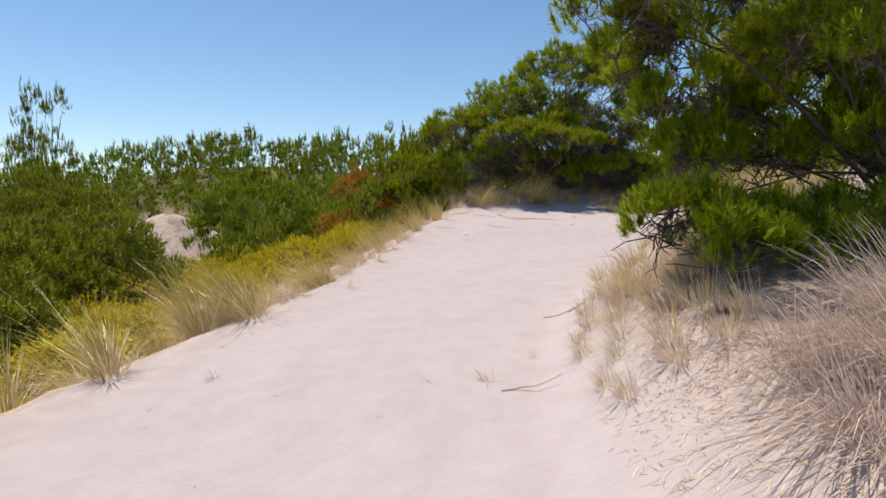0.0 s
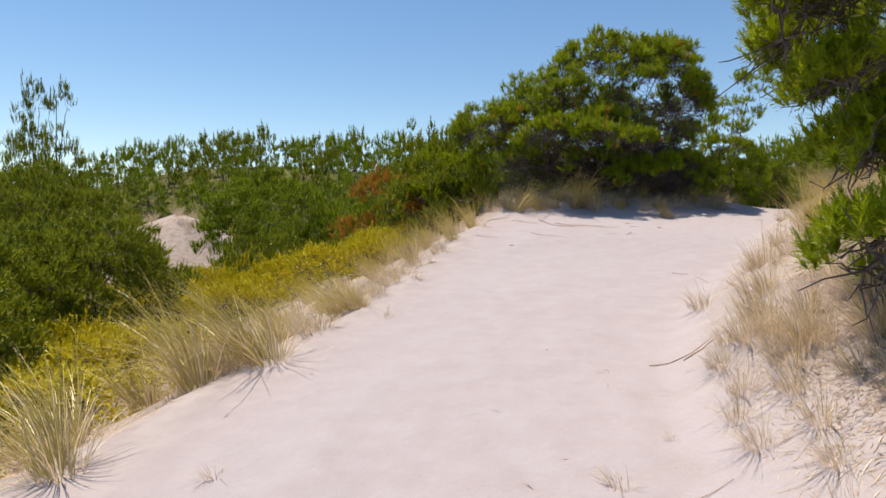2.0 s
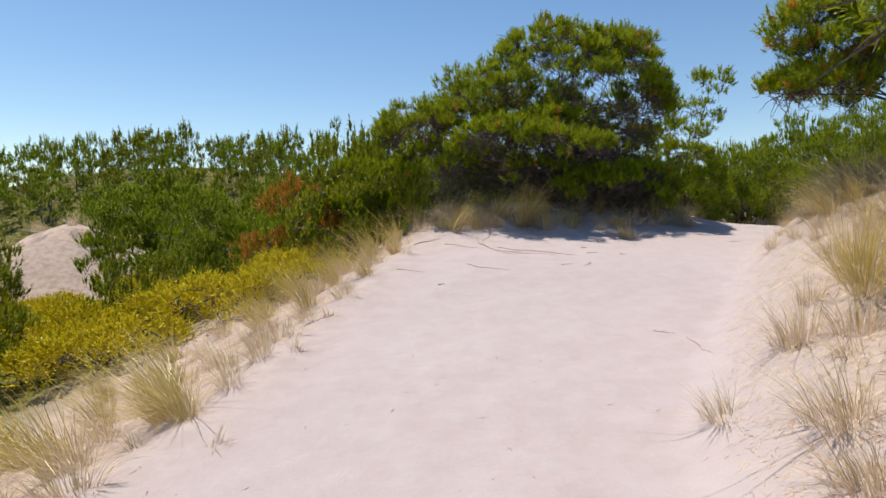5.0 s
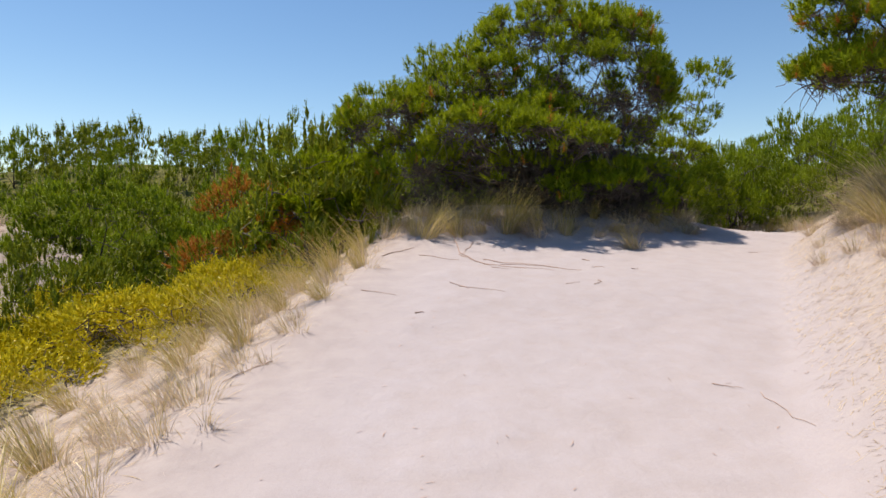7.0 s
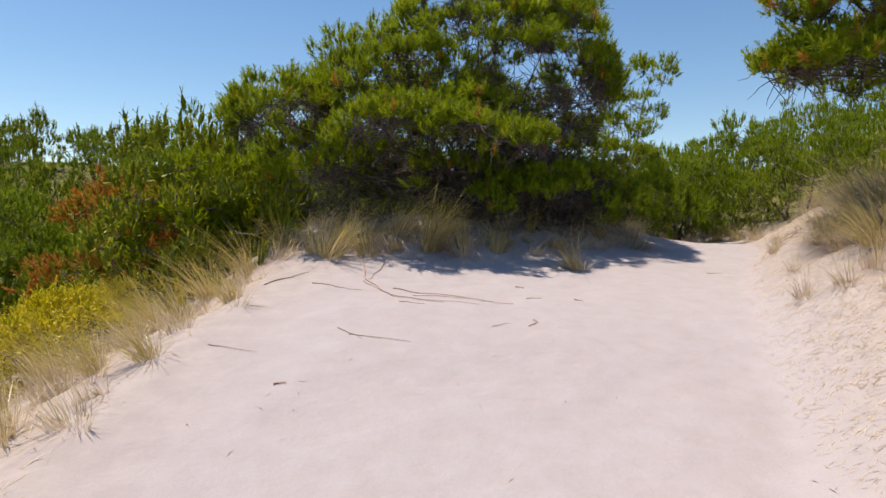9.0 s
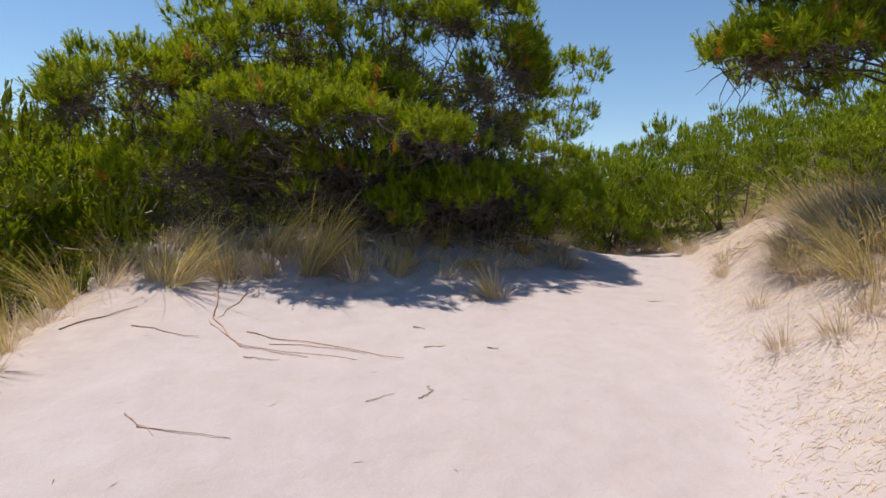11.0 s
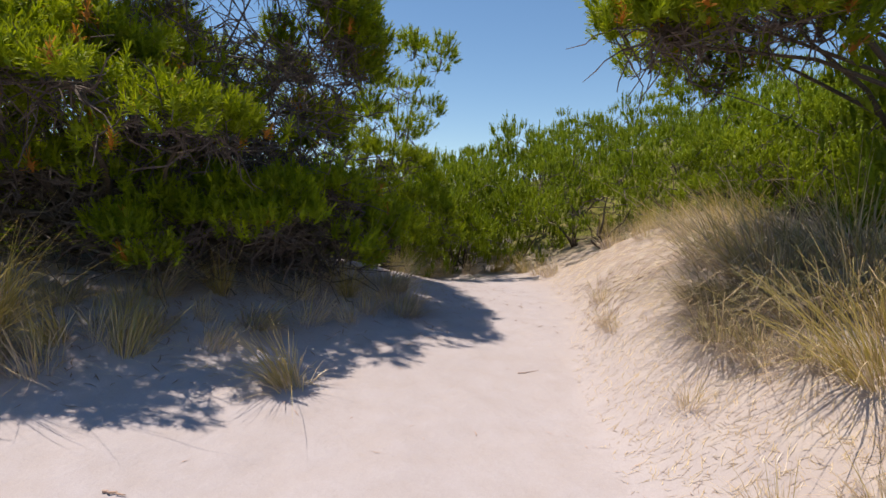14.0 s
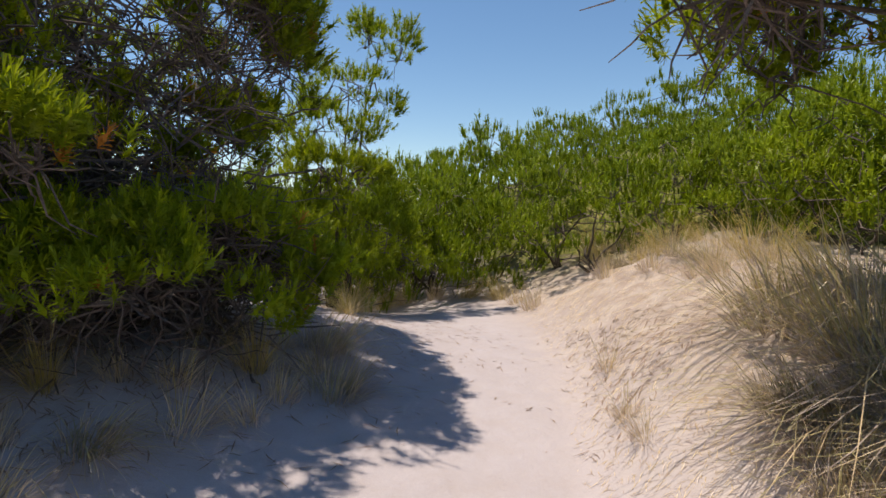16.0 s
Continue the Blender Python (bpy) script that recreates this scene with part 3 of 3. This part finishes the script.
near = scattered(rng, (0.5, 15), (10, 24), 1.2, 52, on_hill)
far = [s for s in scattered(rng, (3, 32), (10, 42), 1.9, 66, on_hill) if min(math.dist(s, n) for n in near) > 1.5]
near += [(8.2, 19.7), (9.2, 19.9), (10.3, 19.3), (7.3, 19.4), (10.9, 18.2), (10.6, 17.2), (8.8, 20.7), (6.6, 19.2), (11.3, 16.4), (11.6, 15.3), (11.2, 14.3), (10.8, 13.4), (5.6, 18.9), (4.4, 18.8), (9.7, 20.6)]
spread_copies(makers, near, rng, 0.75, 1.15)
makers = [pine("hill_shrub_pine", (0, 0, 0), SHRUB, "dense green shrub pine higher on the hillside", 65 + i, clusters=10, shoots=8, spread=0.28, up=1.4, length=0.18, needle=0.1, width=0.022, needles=8, mat=PINE_FAR, leaders=3, trunk=0.035,
               inner=0.3, category="shrub pine", group="shrub pines on the hill") for i in range(3)]
spread_copies(makers, far, rng, 0.8, 1.25)
makers = [pine("hollow_shrub_pine", (0, 0, 0), SHRUB, "green shrub pine standing in the hollow", 70 + i, clusters=12, shoots=9, spread=0.28, up=1.5, length=0.18, needle=0.1, width=0.021, needles=9, mat=PINE_FAR if i else PINE_DARK, leaders=18,
               trunk=0.035, inner=0.3, category="shrub pine", group="shrub pines in the hollow") for i in range(2)]
spread_copies(makers, scattered(rng, (-22, 0.5), (16, 33), 2.0, 36, lambda x, y: not -0.60 < x / y < -0.33 and math.hypot(x + 12, y - 27) > 3.2 and x < left_edge(y) - 1.5), rng, 0.8, 1.2)
makers = [pine("distant_pine", (0, 0, 0), [(0, 0, 1.6, 1.5, 1.4, 1.3), (0.9, 0, 1.0, 1.2, 1.1, 1.0), (-0.9, 0.2, 1.1, 1.1, 1.1, 1.0), (0, 0, 2.6, 0.7, 0.7, 0.6), (0, 0, 0.5, 1.6, 1.6, 0.5)], "distant green pine on the wooded dune", 80 + i, clusters=8, shoots=6, spread=0.4, up=1.2, length=0.34, needle=0.2, width=0.055,
               needles=7, mat=PINE_DARK if i else PINE_FAR, leaders=16, trunk=0.05, inner=0.3, group="pines on the far dunes") for i in range(2)]
spread_copies(makers, scattered(rng, (-52, 6), (32, 57), 1.9, 150, lambda x, y: y > 34 or abs(x / y + 0.47) > 0.13), rng, 0.68, 0.95)


# ---- grass ----
def blades(rng, n, tall, lean, droop, width, foot_r, wind=(0.0, 0.0)):
    """Bent tapering blades of one tuft."""
    az, lean = rng.uniform(0, 2 * np.pi, n), np.abs(rng.normal(0, lean, n))
    size = tall * rng.uniform(0.45, 1.1, n)
    way = np.stack([np.cos(az), np.sin(az)], -1)
    base = way * (foot_r * np.sqrt(rng.random(n)))[:, None]
    way = way * np.sin(lean)[:, None] + np.array(wind) * rng.uniform(0.4, 1.3, n)[:, None]
    t = np.linspace(0, 1, 5)
    sag = droop * rng.uniform(0.3, 1.4, n)
    flat = base[:, None] + way[:, None] * (size[:, None] * (t + 0.5 * sag[:, None] * t * t))[..., None]
    high = size[:, None] * (np.cos(lean)[:, None] * t - 0.62 * sag[:, None] * t ** 2.2) - 0.03
    mid = np.concatenate([flat, np.maximum(high, -0.03 + 0.05 * t)[..., None]], -1)
    turn = az + rng.uniform(-1.2, 1.2, n) + np.pi / 2
    side = np.stack([np.cos(turn), np.sin(turn), 0 * turn], -1)[:, None] * (width * 0.5 * np.array([0.8, 1.0, 0.85, 0.55]))[None, :, None]
    v = np.concatenate([mid[:, :4] - side, mid[:, :4] + side, mid[:, 4:]], 1)
    f = np.array([(i, i + 4, i + 5) for i in range(3)] + [(i, i + 5, i + 1) for i in range(3)] + [(3, 7, 8)])
    return v.reshape(-1, 3), (f[None] + (np.arange(n) * 9)[:, None, None]).reshape(-1, 3)


def tuft(name, label, seed, layers, group):
    """A tuft of beach grass. Layers: part name, material, and what blades() takes."""
    rng = np.random.default_rng(seed)
    root = tagged(new(name), label, "beach grass", group)
    for piece, mat, *how in layers:
        part(piece, mesh_of(piece, *blades(rng, *how), mat), root)
    return root


BLOWN, STREAM, LYING = (-0.3, -0.06), (-0.5, -0.1), (-0.4, -0.15)
MARRAM = [tuft("beach_grass_tuft", "yellow-green beach grass tuft with dry blades", 100 + i, [("green_blade_fan", GRASS, 110, 1.05, 0.38, 0.6, 0.006, 0.12, STREAM), ("dry_blade_skirt", STRAW, 90, 0.75, 0.55, 0.9, 0.006, 0.15, BLOWN)], "beach grass tufts") for i in range(3)]
DRY = [tuft("dry_grass_tuft", "bleached straw-coloured dry grass tuft", 110 + i, [("dry_blade_fan", STRAW, 85, 0.7, 0.5, 0.85, 0.0055, 0.16, BLOWN), ("dead_blade_skirt", DEAD, 70, 0.42, 0.6, 0.9, 0.006, 0.2, BLOWN), ("green_blade_fan", GRASS, 10, 0.85, 0.35, 0.4, 0.0055, 0.1, BLOWN)], "dry grass tufts") for i in range(3)]
GREY = [tuft("dead_grass_tussock", "grey matted dead grass tussock on the bank", 120 + i, [("dead_blade_mat", TUSSOCK, 230, 0.65, 0.75, 1.1, 0.0075, 0.26, BLOWN), ("dry_blade_fan", STRAW, 55, 0.95, 0.5, 1.15, 0.007, 0.22, LYING), ("green_blade_fan", OLIVE, 90, 1.0, 0.42, 1.15, 0.0075, 0.2, LYING)], "dead grass tussocks") for i in range(2)]
MAT = [tuft("dead_grass_mat", "silvery grey dead grass matted over the bank", 140 + i, [("dead_blade_mat", DEAD, 420, 0.6, 0.7, 1.1, 0.0055, 0.28, BLOWN), ("dry_blade_fan", STRAW, 25, 0.7, 0.5, 1.0, 0.005, 0.2, LYING)], "dead grass mats") for i in range(2)]
SPRIG = [tuft("grass_sprig", "small dry reddish grass sprig in the sand", 130 + i, [("dry_blade_fan", STRAW, 26, 0.28, 0.5, 0.7, 0.005, 0.05, BLOWN), ("dead_blade_skirt", DEAD, 16, 0.2, 0.9, 1.0, 0.005, 0.07, BLOWN)], "grass sprigs") for i in range(2)]
used = set()


def plant(makers, x, y, k, rng, swing=50):
    ob = makers[rng.integers(len(makers))]
    if ob.name in used:
        ob = copy_thing(ob, Matrix())
    used.add(ob.name)
    ob.matrix_basis = pose(*rest(x, y, -0.01), 0, 0, rng.uniform(-swing, swing)) @ Matrix.Diagonal((k, k, k * rng.uniform(0.85, 1.15), 1))


rng = np.random.default_rng(9)
for x, y in ((-13.6, 27.6), (-12.6, 27.9), (-11.8, 27.4), (-14.2, 28.2), (-13.0, 28.6), (-12.1, 28.3), (-11.0, 27.0), (-14.6, 27.2), (-13.1, 24.8), (-11.9, 24.4)):
    plant(DRY, x, y, rng.uniform(0.8, 1.2), rng, 180)
# along the seaward edge of the path
for x, y, k in ((-2.35, 4.2, 0.75), (-2.75, 4.9, 0.85), (-3.1, 3.6, 0.8), (-3.3, 4.5, 0.9), (-1.85, 5.85, 1.0), (-2.1, 6.1, 1.05), (-2.3, 5.7, 1.0), (-2.6, 6.6, 1.0), (-1.5, 7.7, 0.8), (-1.75, 8.1, 0.8), (-2.2, 7.6, 0.9), (-2.9, 7.4, 1.0), (-3.4, 5.6, 1.0), (-3.0, 8.6, 0.9),
                (-1.5, 12.6, 0.8), (-0.9, 13.3, 0.8), (-0.5, 14.2, 0.9), (-0.1, 14.6, 0.9), (-1.2, 14.6, 0.9), (-0.9, 11.6, 0.6)):
    plant(MARRAM, x, y, k, rng)
for x, y, k in ((-0.95, 8.8, 0.7), (-0.92, 8.7, 0.8), (-0.75, 9.7, 0.9), (-0.8, 11.2, 1.1), (-1.3, 11.2, 1.0), (-0.3, 11.8, 1.0), (-0.6, 10.8, 1.0), (-1.2, 10.0, 1.0), (-1.6, 4.2, 0.6), (0.32, 4.15, 0.8), (-0.3, 12.6, 1.0), (-0.1, 13.1, 1.0), (0.72, 4.65, 0.4), (-1.1, 7.1, 0.7)):
    plant(SPRIG, x, y, k, rng, 180)
for x, y in scattered(rng, (-4.2, 0.2), (5.5, 15), 0.42, 75, lambda x, y: -0.1 < left_edge(y) - x < 2.6):
    plant(DRY if rng.random() < 0.55 else MARRAM, x, y, rng.uniform(0.45, 0.8), rng)
for x, y in scattered(rng, (-3.4, 0.2), (4.5, 14), 0.4, 42, lambda x, y: -0.25 < left_edge(y) - x < 1.7):
    plant(SPRIG, x, y, rng.uniform(0.7, 1.3), rng, 180)
# in front of and beside the hummock
for x, y, k in ((0.85, 14.2, 0.9), (1.25, 14.45, 1.0), (1.6, 14.3, 0.8), (2.1, 14.35, 1.0), (2.5, 14.2, 0.95), (2.3, 14.7, 0.9), (2.9, 14.5, 0.8), (0.3, 14.5, 0.9), (1.8, 14.8, 1.0), (1.1, 14.9, 0.9)):
    plant(MARRAM if rng.random() < 0.6 else DRY, x, y, k, rng, 180)
for x, y in scattered(rng, (0.2, 5.6), (14.2, 15.6), 0.3, 40, lambda x, y: 0.12 < land(x, y) - path_height(y) < 0.4):
    plant((DRY, DRY, GREY, MARRAM)[rng.integers(4)], x, y, rng.uniform(0.4, 0.75), rng, 180)
plant(MARRAM, 3.85, 13.77, 0.6, rng), plant(SPRIG, 3.9, 13.72, 1.5, rng), plant(SPRIG, 3.82, 13.7, 1.6, rng), plant(DRY, 3.85, 13.75, 0.4, rng)
for x, y, k in ((6.7, 17.3, 0.7), (7.1, 17.9, 0.7), (6.4, 16.8, 0.55), (7.8, 19.1, 0.8), (8.3, 19.3, 0.8), (8.8, 19.4, 0.8), (9.3, 19.3, 0.9), (9.7, 19.0, 0.9), (8.0, 19.6, 0.9), (9.0, 19.7, 0.9), (9.8, 18.3, 0.8), (9.6, 17.7, 0.8), (9.2, 17.0, 0.8)):
    plant(DRY if rng.random() < 0.5 else MARRAM, x, y, k, rng, 180)
# the landward bank
def bare_shoulder(x, y):
    """The sandy corner where the path turns, left of the tussocks."""
    return 5.2 < x < 8.3 and y > 12.3 + 0.545 * (x - 5.8)


for x, y, k in ((6.6, 12.2, 1.0), (6.45, 12.6, 0.9), (6.8, 12.95, 0.95), (7.0, 12.5, 1.15), (6.9, 11.9, 1.1), (7.4, 13.1, 1.1), (6.1, 11.7, 0.9), (7.7, 12.3, 1.2), (6.3, 12.0, 0.9), (7.3, 12.0, 1.1), (5.7, 11.5, 0.7), (7.9, 12.9, 1.1), (6.2, 12.35, 0.8), (6.5, 11.4, 0.9), (6.9, 13.3, 0.8), (5.9, 11.9, 0.7), (2.6, 3.0, 1.0)):
    if not bare_shoulder(x, y):
        plant(GREY, x, y, k * (0.75 if x < 6.6 else 0.95), rng)
for x, y, k in ((1.65, 2.3, 0.9), (1.95, 2.55, 1.0), (2.25, 2.6, 1.0), (1.6, 2.0, 0.8), (1.75, 2.75, 0.8), (2.3, 2.95, 1.0), (2.0, 2.2, 0.9), (2.6, 2.8, 1.0), (7.7, 12.75, 0.9), (8.1, 13.0, 0.9), (7.5, 12.5, 0.8)):
    plant(MAT, x, y, k, rng)
for x, y, k in ((1.45, 4.8, 0.7), (1.65, 5.05, 0.7), (1.5, 5.4, 0.7), (1.75, 5.8, 0.7), (2.0, 6.3, 0.8), (1.85, 7.05, 0.6), (2.65, 7.5, 0.8), (6.6, 13.6, 0.45), (6.35, 13.3, 0.4), (7.2, 14.2, 0.5), (4.9, 10.9, 0.5), (4.8, 11.2, 0.5), (8.2, 13.6, 0.8), (8.7, 14.4, 0.8), (9.1, 15.2, 0.8), (9.4, 16.0, 0.8)):
    plant(DRY, x, y, k, rng)


for x, y in scattered(rng, (0.85, 2.4), (3.3, 5.6), 0.24, 34, lambda x, y: x > right_edge(y) - 0.1 and (x < 1.75 or y > 4.6)):
    plant(DRY, x, y, 0.35 + 0.35 * min(1.0, max(0.0, x - right_edge(y))) + 0.15 * rng.random(), rng)


def on_bank(x, y):
    d = x - right_edge(y)
    if x < 3.2 and y < 4.6:
        return False
    return 0.25 < d < 2.6 and (d > 0.9 or not 8.0 < y < 11.8) and (d > 1.6 or y < 12.6)


for x, y in scattered(rng, (1, 12), (2.5, 18.5), 0.36, 170, on_bank):
    if bare_shoulder(x, y) and rng.random() < 0.92:
        continue
    k = rng.uniform(0.5, 0.85) * (1 if x - right_edge(y) > 0.7 else 0.7)
    plant((DRY, DRY, MARRAM, GREY)[rng.integers(4)] if x - right_edge(y) > 0.8 else DRY, x, y, k, rng)


# ---- litter ----
def strewn(name, label, rng, n, area, allowed, size, width, mat, lift=0.003):
    """Bits lying on the sand, one mesh."""
    x, y = rng.uniform(*area[:2], n), rng.uniform(*area[2:], n)
    keep = allowed(x, y)
    x, y = x[keep], y[keep]
    a, h = rng.uniform(0, np.pi, len(x)), rng.uniform(*size, len(x)) * 0.5
    ends = []
    for s in (-1, 1):
        u, v = x + s * h * np.cos(a), y + s * h * np.sin(a)
        ends.append(np.stack([u, v, land(u, v) + lift + rng.uniform(0, 0.005, len(x))], -1))
    mid = (ends[0] + ends[1]) / 2 + np.stack([-np.sin(a), np.cos(a), 0 * a], -1) * (h * rng.uniform(-0.25, 0.25, len(x)))[:, None]
    mid[:, 2] = np.maximum(mid[:, 2], land(mid[:, 0], mid[:, 1]) + lift)
    side = np.stack([-np.sin(a), np.cos(a), 0 * a], -1) * width * 0.5
    v = np.stack([ends[0], mid - side, mid + side, ends[1]], 1).reshape(-1, 3)
    f = np.array([(0, 1, 2), (1, 3, 2)])
    ob = new(name, mesh_of(name, v, (f[None] + (np.arange(len(x)) * 4)[:, None, None]).reshape(-1, 3), mat))
    return tagged(ob, label, "litter", kind="stuff")


rng = np.random.default_rng(31)
strewn("dry_grass_litter", "scattered dry straw lying on the bank", rng, 150000, (0.6, 10, 0.5, 18), lambda x, y: (x - right_edge(y) > -0.15 + 0.7 * rng.random(len(x)) ** 2) & (x - right_edge(y) < 2.8), (0.02, 0.11), 0.004, STRAW, 0.001)
strewn("dead_grass_litter", "grey dead grass bits on the bank", rng, 60000, (0.6, 10, 0.5, 18), lambda x, y: (x - right_edge(y) > -0.15 + 0.7 * rng.random(len(x)) ** 2) & (x - right_edge(y) < 2.8), (0.02, 0.09), 0.005, DEAD, 0.001)
strewn("seaward_grass_litter", "dry straw bits on the seaward slope", rng, 16000, (-5, 0.5, 2, 15), lambda x, y: (left_edge(y) - x > -0.2 + 0.4 * rng.random(len(x))) & (left_edge(y) - x < 2.5), (0.04, 0.25), 0.006, STRAW)
strewn("needle_duff", "brown fallen needles and twigs under the pine", rng, 15000, (0, 8, 13.5, 18.5), lambda x, y: land(x, y) - path_height(y) > 0.06 + 0.22 * rng.random(len(x)), (0.03, 0.14), 0.009, DUFF)
strewn("bank_duff", "brown needles and twig bits under the overhanging pine", rng, 90000, (1.0, 4.2, 2.2, 6.4), lambda x, y: (x - right_edge(y) > 0.05 + 0.8 * rng.random(len(x))) & (np.hypot((x - 2.3) / 1.9, (y - 4.2) / 2.0) < 0.55 + 0.45 * rng.random(len(x))), (0.015, 0.05), 0.005, DUFF, 0.001)
strewn("path_specks", "sparse straw specks on the trodden sand", rng, 420, (-2.5, 8, 1, 16), lambda x, y: (x > left_edge(y)) & (x < right_edge(y)), (0.02, 0.09), 0.006, STICK)


def stick(rng, *points, thick=0.007):
    """A weathered twig lying along a few places on the sand."""
    pts = []
    for (a, b), (c, d) in zip(points[:-1], points[1:]):
        n = 6
        for i in range(n):
            pts.append((a + (c - a) * i / n, b + (d - b) * i / n))
    pts.append(points[-1])
    pts = np.array(pts) + rng.normal(size=(len(pts), 2)) * 0.008
    line = np.column_stack([pts, land(pts[:, 0], pts[:, 1]) + thick * 0.5 + rng.uniform(0, 0.006, len(pts))])
    ob = new("twig", mesh_of("twig", *tubes([line], [np.linspace(thick, thick * 0.4, len(line)) * 0.6], 5), STICK, True))
    return tagged(ob, "thin weathered brown twig lying on the sand", "twig", "twigs on the sand")


rng = np.random.default_rng(41)
stick(rng, (1.48, 13.01), (1.75, 12.75), (2.47, 12.14), thick=0.011)
stick(rng, (1.63, 12.71), (2.25, 12.29))
stick(rng, (1.25, 14.3), (1.22, 13.36), (1.42, 12.65), (1.86, 12.3), thick=0.012)
stick(rng, (1.43, 12.36), (1.65, 12.29))
stick(rng, (1.49, 13.92), (1.25, 13.36), thick=0.009)
stick(rng, (2.68, 12.37), (2.86, 12.36))
stick(rng, (2.77, 12.9), (2.83, 12.83), thick=0.012)
stick(rng, (3.16, 12.29), (3.24, 12.26), thick=0.01)
stick(rng, (0.65, 13.23), (1.12, 12.89), thick=0.009)
stick(rng, (1.17, 13.32), (1.44, 12.65), (2.17, 12.19))
stick(rng, (0.84, 11.64), (1.0, 11.37))
stick(rng, (0.92, 11.49), (1.35, 11.28))
stick(rng, (2.4, 11.54), (2.5, 11.6), (2.48, 11.66))
stick(rng, (2.08, 11.54), (2.28, 11.63), thick=0.005)
stick(rng, (-0.09, 11.36), (0.24, 11.18), thick=0.006)
stick(rng, (0.38, 10.7), (0.47, 10.69), thick=0.011)
stick(rng, (0.18, 13.27), (0.64, 13.74), thick=0.012)
stick(rng, (0.39, 3.97), (0.82, 4.14), thick=0.006)
stick(rng, (0.4, 3.96), (0.78, 3.96), thick=0.004)
stick(rng, (0.95, 5.78), (1.41, 5.8), thick=0.008)
stick(rng, (1.2, 5.72), (1.51, 5.74), thick=0.009)
stick(rng, (2.31, 9.12), (2.47, 9.01), thick=0.006)
stick(rng, (2.54, 8.96), (2.5, 8.39), thick=0.005)
stick(rng, (-0.73, 9.71), (-1.04, 9.54), thick=0.008)
stick(rng, (5.45, 13.41), (5.63, 13.38), thick=0.006)
